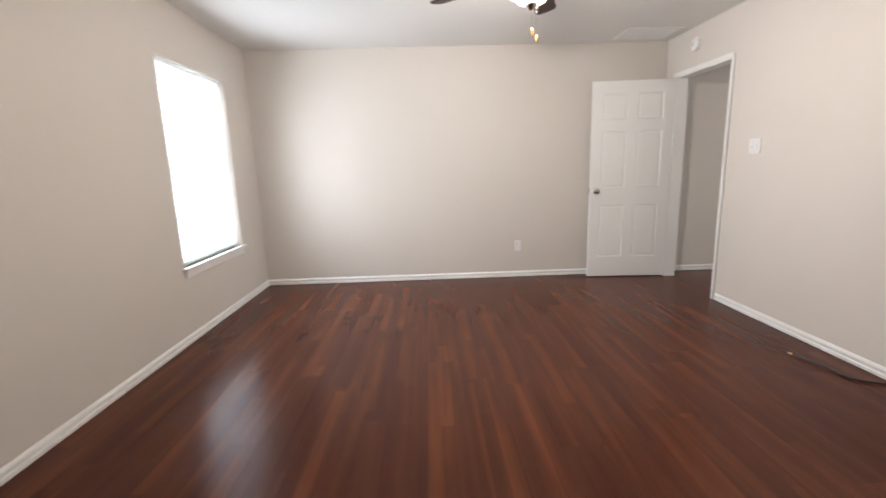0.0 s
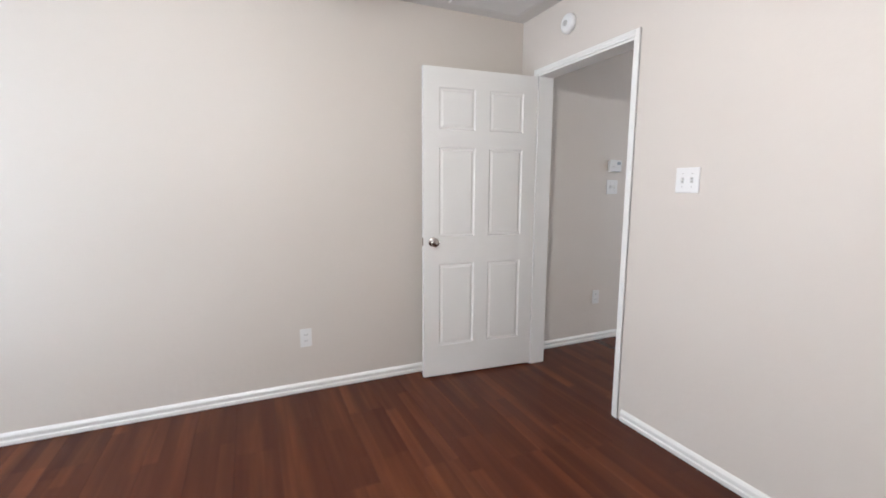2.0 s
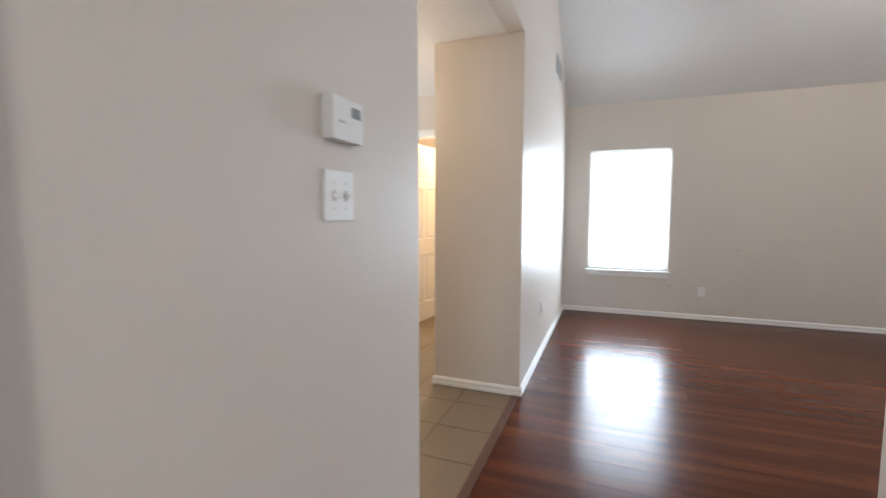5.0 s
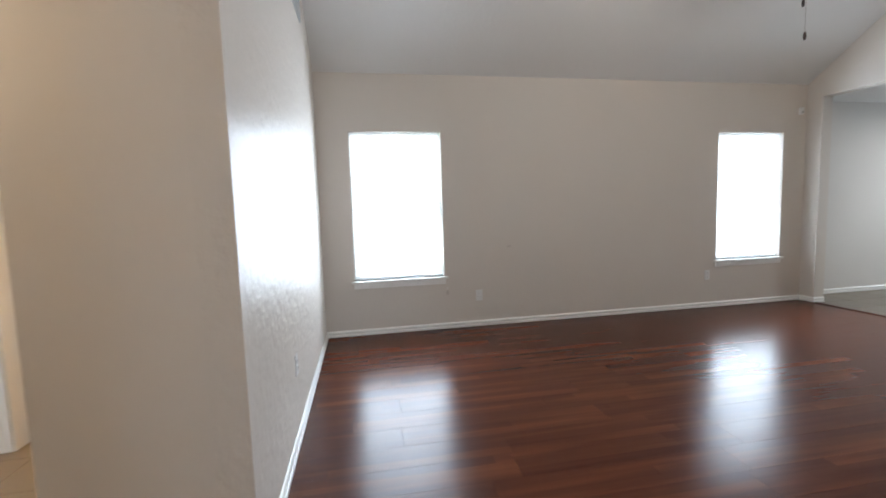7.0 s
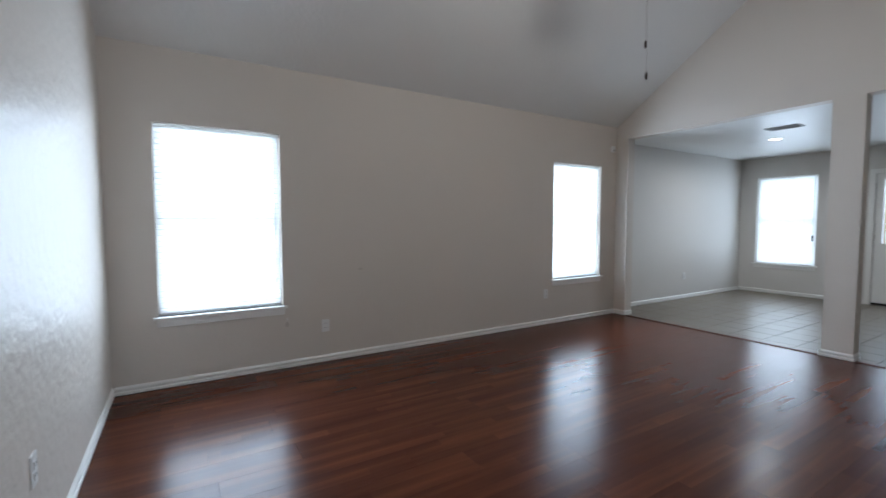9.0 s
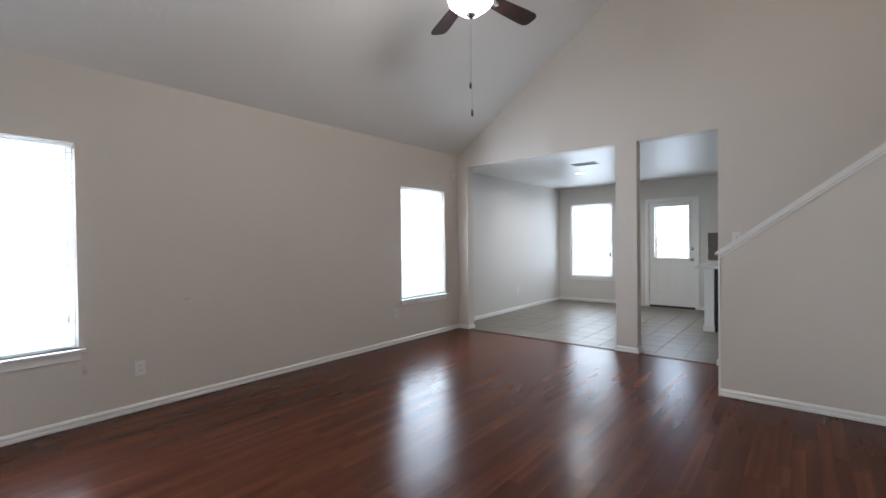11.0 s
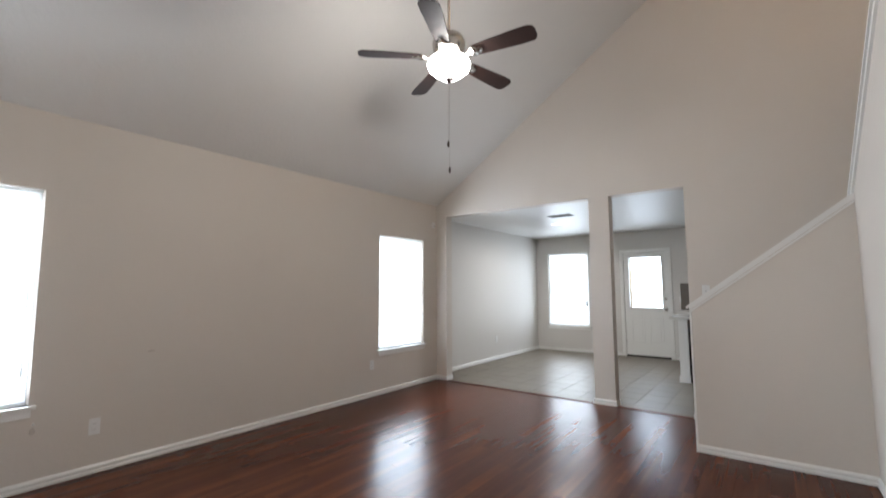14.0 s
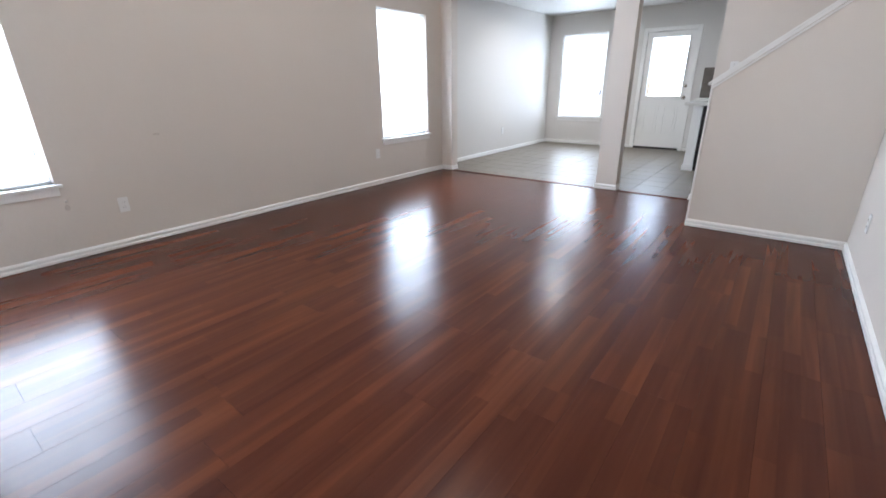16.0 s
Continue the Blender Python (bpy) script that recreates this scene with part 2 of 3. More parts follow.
def grid_wall(us, zs, holes, t0, t1, axis):
    """A slab in u and z with openings through it; thickness t0..t1. axis 'x': the slab's normal is x and u is y."""
    us = sorted(set(us + [h[0] for h in holes] + [h[1] for h in holes]))
    zs = sorted(set(zs + [h[2] for h in holes] + [h[3] for h in holes]))
    bm = bmesh.new()
    vs = {}

    def v(u, t, z):
        k = (round(u, 5), round(t, 5), round(z, 5))
        if k not in vs:
            vs[k] = bm.verts.new((t, u, z) if axis == "x" else (u, t, z))
        return vs[k]

    def solid(i, j):
        if not (0 <= i < len(us) - 1 and 0 <= j < len(zs) - 1):
            return False
        u, z = (us[i] + us[i + 1]) / 2, (zs[j] + zs[j + 1]) / 2
        return not any(h[0] < u < h[1] and h[2] < z < h[3] for h in holes)
    for i in range(len(us) - 1):
        for j in range(len(zs) - 1):
            if not solid(i, j):
                continue
            a, b, c, d = us[i], us[i + 1], zs[j], zs[j + 1]
            for t in (t0, t1):
                bm.faces.new((v(a, t, c), v(b, t, c), v(b, t, d), v(a, t, d)))
            if not solid(i - 1, j):
                bm.faces.new((v(a, t0, c), v(a, t1, c), v(a, t1, d), v(a, t0, d)))
            if not solid(i + 1, j):
                bm.faces.new((v(b, t0, c), v(b, t1, c), v(b, t1, d), v(b, t0, d)))
            if not solid(i, j - 1):
                bm.faces.new((v(a, t0, c), v(b, t0, c), v(b, t1, c), v(a, t1, c)))
            if not solid(i, j + 1):
                bm.faces.new((v(a, t0, d), v(b, t0, d), v(b, t1, d), v(a, t1, d)))
    return bm


def structure(name, bm, mat, label, category):
    return tagged(finish(name, bm, mat), label, category, kind="structure")


# ---- the plan ----
H = 2.44                      # flat ceilings
BW, BS = -4.33, -5.7          # bedroom west and south faces
LW, LE, LN, LS = 1.315, 5.87, -0.05, -5.76   # living room faces
EAVE, SLOPE = 2.605, 0.665
DE, DS, DH = 6.04, -9.69, 2.46               # dining east, south, ceiling
SILL, HEAD = 0.56, 2.045


def vault(x):
    return EAVE + SLOPE * (LE - x)


TOP = vault(1.2)
wall_label = "beige painted drywall with light orange-peel texture"
structure("wall_bedroom_west", grid_wall([BS - .12, 0.12], [-.1, H], [(-1.537, -.554, SILL, HEAD)], BW - .15, BW, "x"), WALL, wall_label, "wall")
structure("wall_bedroom_north", grid_wall([BW, 1.37], [-.1, H], [], 0, .12, "y"), WALL, wall_label, "wall")
structure("wall_bedroom_east", grid_wall([BS, 0], [-.1, H], [(-1.015, -.19, -.1, 2.055)], 0, .12, "x"), WALL, wall_label, "wall")
structure("wall_bedroom_south", grid_wall([BW, .12], [-.1, H], [], BS - .12, BS, "y"), WALL, wall_label, "wall")
structure("ceiling_bedroom", box(BW - .15, .12, BS - .12, .12, H, H + .1), CEIL, "off-white textured flat bedroom ceiling", "ceiling")
structure("ceiling_hall", box(.12, 1.2, -1.2, .12, H, H + .1), CEIL, "off-white textured flat hall ceiling", "ceiling")
structure("wall_hall_south", grid_wall([.12, 1.2], [-.1, TOP], [], -1.32, -1.2, "y"), WALL, wall_label, "wall")
structure("wall_hall_header", box(1.2, LW, -1.2, LN, H, TOP), WALL, "beige wall above the hall mouth", "wall")
structure("wall_living_west", prism([(-4.87, -.1), (-4.87, 2.0), (-1.2, 2.0 + .60 * 3.67), (-1.2, -.1)], 1.2, LW, "x"), WALL,
          "beige wall with a sloped top beside the stairs", "wall")
# assumed stairwell walls, added to close the shell and bounce light
structure("closing_wall_stairwell_upper", box(0, .12, LS, -1.2, H + .1, TOP), WALL, wall_label, "wall")
structure("closing_wall_stairwell_lower", box(.12, .2, LS, -1.32, -.1, H + .1), WALL, wall_label, "wall")
structure("wall_living_north", prism([(2.945, -.1), (6.02, -.1), (6.02, vault(6.02)), (1.2, TOP), (1.2, H), (2.945, H)], LN, .07, "y"), WALL_KNOCK,
          "beige painted wall with glossy orange-peel texture", "wall")
structure("wall_closet", box(2.945, 4.145, .07, .58, -.1, H), WALL, wall_label, "wall")
structure("wall_living_east", grid_wall([LS, LN], [-.1, vault(LE) + .0], [(-1.272, -.355, SILL, HEAD), (-5.442, -4.547, SILL, HEAD)], LE, 6.02, "x"),
          WALL, wall_label, "wall")
structure("wall_living_south", prism([(6.19, -.1), (5.69, -.1), (5.69, 2.425), (3.535, 2.425), (3.535, -.1), (3.30, -.1), (3.30, 2.425), (2.516, 2.425),
          (2.516, -.1), (0, -.1), (0, TOP), (1.2, TOP), (6.19, vault(6.19))], LS - .14, LS, "y"), WALL, "tall beige gable wall with two openings and a post", "wall")
structure("ceiling_vault", prism([(6.19, vault(6.19)), (1.2, TOP), (0, TOP), (0, TOP + .15), (1.2, TOP + .15), (6.19, vault(6.19) + .15)], LS - .14, .07, "y"),
          CEIL, "off-white textured vaulted ceiling", "ceiling")
# foyer and the lit room beyond it
structure("wall_foyer_east", grid_wall([.58, 2.72], [-.1, H], [(1.86, 2.62, -.1, 2.05), (.72, 1.50, -.1, 2.05)], 4.145, 4.265, "x"), WALL, wall_label, "wall")
structure("wall_foyer_north", grid_wall([1.25, 6.1], [-.1, H], [(2.87, 3.77, SILL, HEAD)], 2.72, 2.87, "y"), WALL, wall_label, "wall")
structure("wall_foyer_west", box(1.25, 1.37, .12, 2.72, -.1, H), WALL, wall_label, "wall")
structure("wall_bath_east", box(5.98, 6.1, .07, 2.72, -.1, H), WALL, wall_label, "wall")
structure("wall_bath_south", box(4.145, 5.98, .07, .19, -.1, H), WALL, wall_label, "wall")
structure("ceiling_foyer", box(1.25, 6.1, .07, 2.87, H, H + .1), CEIL, "off-white flat foyer ceiling", "ceiling")
# dining and kitchen
structure("wall_dining_east", box(DE, DE + .15, DS, LS - .14, -.1, DH), GREY, "pale grey painted dining wall", "wall")
structure("wall_dining_south", grid_wall([.8, DE + .15], [-.1, DH], [(4.875, 5.772, .54, 2.10), (3.36, 4.185, -.1, 2.05)], DS - .15, DS, "y"), GREY,
          "pale grey painted wall with a window and door", "wall")
structure("wall_kitchen_west", box(.68, .8, DS - .15, LS - .14, -.1, DH), GREY, "pale grey painted kitchen wall", "wall")
structure("ceiling_dining", box(.68, DE + .15, DS - .15, LS - .14, DH, DH + .1), GLOSSCEIL, "white satin textured dining ceiling", "ceiling")

# ---- floors: a slab, then the pieces are laid at the end ----
FLOORS = {}
FLOORS["bedroom"] = structure("floor_bedroom", box(BW - .15, .0, BS - .12, .0, -.1, -.008), SUB, "dark cherry laminate plank floor", "floor")
FLOORS["hall"] = structure("floor_hall", box(.0, 1.315, -1.2, .0, -.1, -.008), SUB, "dark cherry laminate plank floor", "floor")
FLOORS["living"] = structure("floor_living", box(1.315, 6.0, LS - .02, .0, -.1, -.008), SUB, "glossy dark cherry laminate plank floor", "floor")
FLOORS["stair"] = structure("floor_under_stairs", box(.12, 1.315, LS - .02, -1.2, -.1, -.008), SUB, "dark floor below the stairs", "floor")
FLOORS["foyer"] = structure("floor_foyer", box(1.25, 6.1, .0, 2.87, -.1, -.004), GROUT, "tan ceramic tile foyer floor with grey joints", "floor")
FLOORS["dining"] = structure("floor_dining", box(.68, DE + .15, DS - .15, LS - .02, -.1, -.004), GROUT, "grey-beige ceramic tile dining floor", "floor")
structure("threshold_foyer", prism([(1.37, 0), (2.945, 0), (2.945, .007), (1.37, .007)], -.045, .0, "y"), SEAM, "cherry reducer strip between planks and tile", "threshold")
structure("threshold_dining", prism([(2.516, 0), (5.69, 0), (5.69, .008), (2.516, .008)], LS - .045, LS - .002, "y"), SEAM, "dark cherry strip between planks and tile", "threshold")

# ---- trim ----
BASE = [(0, .004), (.016, .004), (.016, .023), (.008, .026), (.008, .036), (.014, .040), (.014, .051), (.005, .063), (0, .065)]


def baseboard(x0, y0, x1, y1):
    """Ridged board from one floor point to another; the room lies on its left."""
    d = Vector((x1 - x0, y1 - y0, 0))
    n = Vector((-d.y, d.x, 0)).normalized()
    bm = bmesh.new()
    ends = [[bm.verts.new((p.x + n.x * o, p.y + n.y * o, z)) for o, z in BASE] for p in (Vector((x0, y0, 0)), Vector((x1, y1, 0)))]
    k = len(BASE)
    for i in range(k):
        bm.faces.new((ends[0][i], ends[0][(i + 1) % k], ends[1][(i + 1) % k], ends[1][i]))
    bm.faces.new(ends[0])
    bm.faces.new(ends[1][::-1])
    structure("baseboard", bm, TRIM, "white ridged painted baseboard", "baseboard")


E_ = .016
for seg in [(.0, .0, BW, .0), (BW, -E_, BW, BS), (BW + E_, BS, 0, BS), (0, BS + E_, 0, -1.07),
            (1.37, 0, .12, 0), (1.37, .12, 1.37, -E_), (LE, LN, 2.945, LN), (2.945, LN - E_, 2.945, .58 + E_), (2.945, .58, 4.145, .58),
            (LE, LS, LE, LN - E_), (5.69, LS, LE - E_, LS), (5.69, LS - .14, 5.69, LS + E_),
            (3.30, LS, 3.535, LS), (3.535, LS + E_, 3.535, LS - .14), (3.30, LS - .14, 3.30, LS + E_),
            (2.39, LS, 2.516, LS), (2.516, LS + E_, 2.516, LS - .14),
            (LW, -4.756, 2.38, -4.756), (LW, -1.2, LW, -4.756 + E_),
            (DE, DS + E_, DE, LS - .14), (4.25, DS, DE, DS), (2.8, DS, 3.295, DS),
            (4.145, 2.72, 1.37, 2.72), (4.145, .6, 4.145, .66), (4.145, 1.56, 4.145, 1.80), (1.37, 2.72, 1.37, .12)]:
    baseboard(*seg)


def casing(name, label, width, height, depth, m, sides=(-1, 1), w=.054):
    """Door trim: local x across from 0 to width, local y 0..depth through the wall; boards on both faces, and the jamb lining."""
    mat = TRIM
    ob = thing(name, m, label, "door frame", kind="structure")
    t = .009
    for s in sides:
        y0, y1 = (-t, 0) if s < 0 else (depth, depth + t)
        yo = -t - .003 if s < 0 else depth + t + .003
        for nm, a, b, c, d in (("casing_board", -w, .004, 0, height + w), ("casing_board", width - .004, width + w, 0, height + w), ("casing_head", .004, width - .004, height - .004, height + w)):
            bm = box(a, b, y0, y1, c, d, .003)
            if nm == "casing_board":
                o = a if a < 0 else b - .018
                add_box(bm, o, o + .018, min(y0, yo), max(y1, yo), c, d, .003)
            else:
                add_box(bm, a, b, min(y0, yo), max(y1, yo), d - .018, d, .003)
            part(nm, bm, mat, ob)
    part("jamb", box(0, .016, 0, depth, 0, height), mat, ob)
    part("jamb", box(width - .016, width, 0, depth, 0, height), mat, ob)
    part("head_jamb", box(.016, width - .016, 0, depth, height - .016, height), mat, ob)
    return ob


def knob(parent, x, y, z, out, mat):
    """Round knob on a rose; out is the sign of local y in which it stands."""
    bm = lathe([(.032, 0), (.032, .006), (.026, .010), (.012, .013), (.011, .030), (.020, .036), (.028, .046), (.029, .055), (.024, .063), (.010, .067)], 20)
    bmesh.ops.transform(bm, matrix=Matrix.Translation((x, y, z)) @ Matrix.Rotation(radians(-90 * out), 4, "X"), verts=bm.verts)
    return part("knob", bm, mat, parent, "round brushed nickel knob", True)


def six_panel(name, label, m, width, height, knob_mat, hinge_left=False, thick=.035):
    """Moulded door leaf; local x from the hinge (0) to the latch, local y through its thickness."""
    ob = thing(name, m, label, "door", kind="structure")
    bm = bmesh.new()
    k = width / .815
    xs = [0, .105 * k, .357 * k, .458 * k, .710 * k, width]
    zs = [0, .215, .775, .955, 1.535, 1.645, 1.905, height]
    panels = [(i, j) for i in (1, 3) for j in (1, 3, 5)]
    for y in (0, thick):
        vs = [[bm.verts.new((x, y, z)) for z in zs] for x in xs]
        pf = []
        for i in range(5):
            for j in range(7):
                q = (vs[i][j], vs[i + 1][j], vs[i + 1][j + 1], vs[i][j + 1])
                f = bm.faces.new(q if y == 0 else q[::-1])
                if (i, j) in panels:
                    pf.append(f)
        bm.normal_update()
        bmesh.ops.inset_individual(bm, faces=pf, thickness=.012, depth=-.007)
        bmesh.ops.inset_individual(bm, faces=pf, thickness=.010, depth=.0)
        bmesh.ops.inset_individual(bm, faces=pf, thickness=.018, depth=.005)
    add_edges = [((0, 0), (width, 0)), ((0, height), (width, height))]
    for a, b, c, d in ((0, 0, 0, height), (width, width, 0, height)):
        bm.faces.new([bm.verts.new(p) for p in ((a, 0, c), (a, thick, c), (a, thick, d), (a, 0, d))])
    for (a, z), (b, _) in add_edges:
        bm.faces.new([bm.verts.new(p) for p in ((a, 0, z), (b, 0, z), (b, thick, z), (a, thick, z))])
    me = bpy.data.meshes.new("leaf")
    bm.to_mesh(me)
    bm.free()
    me.materials.append(DOOR)
    leaf = new("leaf", me)
    leaf.parent = ob
    knob(ob, width - .062, 0, .925, -1, knob_mat)
    knob(ob, width - .062, thick, .925, 1, knob_mat)
    part("latch_plate", box(width, width + .002, thick / 2 - .011, thick / 2 + .011, .90, .955), NICKEL, ob)
    for z in (.22, 1.0, 1.8):
        bm = lathe([(.007, z), (.007, z + .09)], 10, -.006, -.004)
        part("hinge", bm, NICKEL, ob, "nickel hinge knuckle")
    return ob


# bedroom door, open flat towards the north wall
casing("door_frame_bedroom", "white painted bedroom door casing and jambs", .825, 2.055, .12, Matrix.Translation((0, -.19, 0)) @ Matrix.Rotation(radians(-90), 4, "Z"), w=.030)
six_panel("door_1", "white six-panel bedroom door standing open", Matrix.Translation((-.004, -.200, .012)) @ Matrix.Rotation(radians(175.6), 4, "Z") @ Matrix.Translation((0, -.035, 0)),
          .815, 2.025, NICKEL)
# foyer doors
casing("door_frame_closet", "white painted closet door casing", .76, 2.05, .12, Matrix.Translation((4.145, 2.62, 0)) @ Matrix.Rotation(radians(-90), 4, "Z"), sides=(-1,))
six_panel("door_2", "white six-panel closet door, closed", Matrix.Translation((4.150, 2.604, .012)) @ Matrix.Rotation(radians(-90), 4, "Z"), .728, 2.018, BRONZE)
casing("door_frame_bath", "white painted bathroom door casing", .78, 2.05, .12, Matrix.Translation((4.145, 1.50, 0)) @ Matrix.Rotation(radians(-90), 4, "Z"))
six_panel("door_3", "white six-panel bathroom door standing open in warm light", Matrix.Translation((4.27, 1.478, .012)) @ Matrix.Rotation(radians(-7), 4, "Z") @ Matrix.Translation((0, -.035, 0)), .745, 2.018, BRONZE)


def window(name, m, w, z0, z1, share=1.0, group="windows"):
    """Single-hung window in a drywall return, with stool and apron; local x across, centred, local y outward from the wall's face."""
    ob = thing(name, m, "white vinyl single-hung window with a painted sill", "window", group, "structure")
    h, f = w / 2, .04
    mid = (z0 + z1) / 2
    bm = box(-h, -h + f, .10, .145, z0, z1)
    add_box(bm, h - f, h, .10, .145, z0, z1)
    add_box(bm, -h + f, h - f, .10, .145, z0, z0 + f)
    add_box(bm, -h + f, h - f, .10, .145, z1 - f, z1)
    part("window_frame", bm, PLASTIC, ob)
    part("meeting_rail", box(-h + f, h - f, .105, .14, mid - .02, mid + .02, .003), PLASTIC, ob)
    for a, b in ((z0 + f, mid - .02), (mid + .02, z1 - f)):
        p = part("pane", box(-h + f, h - f, .121, .125, a, b), PANE, ob)
        p.visible_shadow = False
    part("window_sill", box(-h - .035, h + .035, -.035, .10, z0 - .022, z0, .005), TRIM, ob)
    part("apron", box(-h - .012, h + .012, -.014, 0, z0 - .078, z0 - .022, .004), TRIM, ob)
    # the blind, lowered, with its slats closed
    bl = thing("window_blind", m, "white slatted window blind, fully lowered and backlit", "blind", "window blinds")
    part("headrail", box(-h + .008, h - .008, .018, .062, z1 - .026, z1 - .003, .004), SLAT, bl)
    part("bottom_rail", box(-h + .012, h - .012, .026, .060, z0 + .006, z0 + .018, .003), SLAT, bl)
    sm = None
    n = int((z1 - z0 - .09) / .042)
    for i in range(n):
        z = z0 + .04 + i * (z1 - z0 - .085) / (n - 1)
        if sm is None:
            bm = bmesh.new()
            prof = [(-.024, -.0015), (-.012, .0012), (0, .002), (.012, .0012), (.024, -.0015)]
            rows = [[bm.verts.new((x, y, zz + e)) for y, zz in prof] for x in (-h + .012, h - .012) for e in (0, -.0016)]
            for a, b in ((0, 2), (3, 1), (1, 0), (2, 3)):
                for q in range(4):
                    if (a, b) in ((0, 2), (3, 1)):
                        bm.faces.new((rows[a][q], rows[a][q + 1], rows[b][q + 1], rows[b][q]))
            for q in (0, 4):
                bm.faces.new((rows[0][q], rows[2][q], rows[3][q], rows[1][q]))
            s = part("slat", bm, SLAT, bl, smooth=True)
            sm = s.data
        else:
            s = new("slat", sm)
            s.parent = bl
        s.matrix_local = Matrix.Translation((0, .044, z)) @ Matrix.Rotation(radians(-76), 4, "X")
    for x in (-h * .6, h * .6):
        part("ladder_cord", box(x - .0012, x + .0012, .018, .0205, z0 + .03, z1 - .045), PLASTIC, bl)
    bm = lathe([(.003, z0 + .25), (.003, z1 - .045)], 8, h - .05, .012)
    add_box(bm, h - .056, h - .044, .006, .018, z0 + .2, z0 + .25)
    part("tilt_wand", bm, PLASTIC, bl)
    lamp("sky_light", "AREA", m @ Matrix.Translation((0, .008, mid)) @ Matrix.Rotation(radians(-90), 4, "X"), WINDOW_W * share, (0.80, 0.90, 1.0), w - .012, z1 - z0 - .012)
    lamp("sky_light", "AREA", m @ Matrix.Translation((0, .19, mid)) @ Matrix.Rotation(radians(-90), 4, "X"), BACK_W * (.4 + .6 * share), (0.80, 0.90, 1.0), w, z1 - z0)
    return ob


EASTW = Matrix.Rotation(radians(-90), 4, "Z")
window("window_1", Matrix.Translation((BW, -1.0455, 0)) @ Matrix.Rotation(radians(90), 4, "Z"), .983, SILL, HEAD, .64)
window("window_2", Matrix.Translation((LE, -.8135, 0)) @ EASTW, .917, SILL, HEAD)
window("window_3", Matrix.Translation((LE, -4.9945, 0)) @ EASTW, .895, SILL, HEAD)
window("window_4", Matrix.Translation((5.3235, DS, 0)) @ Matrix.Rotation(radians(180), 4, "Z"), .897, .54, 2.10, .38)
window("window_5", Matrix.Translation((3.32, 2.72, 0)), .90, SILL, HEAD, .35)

# ---- back door, half glazed ----
casing("door_frame_back", "white painted back door casing", .825, 2.05, .15, Matrix.Translation((4.185, DS, 0)) @ Matrix.Rotation(radians(180), 4, "Z"), sides=(-1,))
bd = thing("door_4", Matrix.Translation((3.772, DS - .03, 0)) @ Matrix.Rotation(radians(180), 4, "Z"), "white half-glazed back door with two lower panels, closed", "door", kind="structure")
bm = grid_wall([-.396, .396], [.03, 2.03], [(-.30, .29, .955, 1.945)], 0, .042, "y")
part("leaf", bm, DOOR, bd)
bm = grid_wall([-.335, .325], [.92, 1.98], [(-.30, .29, .955, 1.945)], -.014, 0, "y")
part("lite_frame", bm, DOOR, bd)
p = part("pane", box(-.30, .29, .018, .022, .955, 1.945), PANE, bd)
p.visible_shadow = False
for x in (-.285, .045):
    bm = grid_wall([x, x + .24], [.26, .80], [(x + .018, x + .222, .278, .782)], -.006, 0, "y")
    add_box(bm, x + .045, x + .195, -.004, 0, .305, .755, .003)
    part("panel", bm, DOOR, bd)
knob(bd, .345, 0, .93, -1, NICKEL)
bm = lathe([(.028, 0), (.028, .008), (.014, .012), (.012, .02)], 18)
bmesh.ops.transform(bm, matrix=Matrix.Translation((.345, 0, 1.13)) @ Matrix.Rotation(radians(90), 4, "X"), verts=bm.verts)
part("deadbolt", bm, NICKEL, bd, "nickel deadbolt rose")
# the shade in the gap under the leaf, put in as a near-black strip
part("bottom_gap_strip", box(-.396, .396, -.008, .042, .004, .034), DARK, bd, "near-black strip standing for the shaded gap under the door")
for z in (.25, 1.0, 1.8):
    part("hinge", lathe([(.008, z), (.008, z + .1)], 10, -.402, -.006), NICKEL, bd)
lamp("door_light", "AREA", Matrix.Translation((3.772, DS - .2, 1.45)) @ Matrix.Rotation(radians(180), 4, "Z") @ Matrix.Rotation(radians(-90), 4, "X"), WINDOW_W * .2, (0.80, 0.90, 1.0), .59, .99)

# ---- stairs ----
st = thing("staircase", Matrix.Identity(4), "enclosed staircase with a sloped half wall and white cap", "staircase", kind="structure")
part("half_wall", prism([(1.315, -.1), (2.372, -.1), (2.372, 1.165), (1.315, 1.965)], -4.866, -4.756, "y"), WALL, st, "beige painted half wall")
cs = (2.005 - 1.205) / (2.39 - 1.339)


def capz(x):
    return 1.198 + cs * (2.39 - x)


bm = prism([(2.41, capz(2.41) - .02), (2.41, capz(2.41)), (1.30, capz(1.30)), (1.30, capz(1.30) - .02)], -4.888, -4.732, "y")
part("cap_rail", bm, TRIM, st, "white painted cap board")
for lo, hi, t in ((.072, .054, .010), (.048, .02, .016)):
    bm = prism([(2.388, capz(2.388) - lo), (2.388, capz(2.388) - hi), (1.316, capz(1.316) - hi), (1.316, capz(1.316) - lo)], -4.756, -4.756 + t, "y")
    part("cap_moulding", bm, TRIM, st)
part("end_board", box(2.372, 2.388, -4.876, -4.748, 0, 1.13, .003), TRIM, st, "white end trim of the half wall")
bm = prism([(-4.89, 1.994), (-4.89, 2.016), (-1.2, 2.016 + .60 * 3.69), (-1.2, 1.994 + .60 * 3.69)], 1.18, 1.338, "x")
part("cap_rail", bm, TRIM, st, "white painted sloped cap board")
bm = prism([(-4.87, 1.95), (-4.87, 1.99), (-1.2, 1.99 + .60 * 3.67), (-1.2, 1.95 + .60 * 3.67)], LW, LW + .014, "x")
part("cap_moulding", bm, TRIM, st)
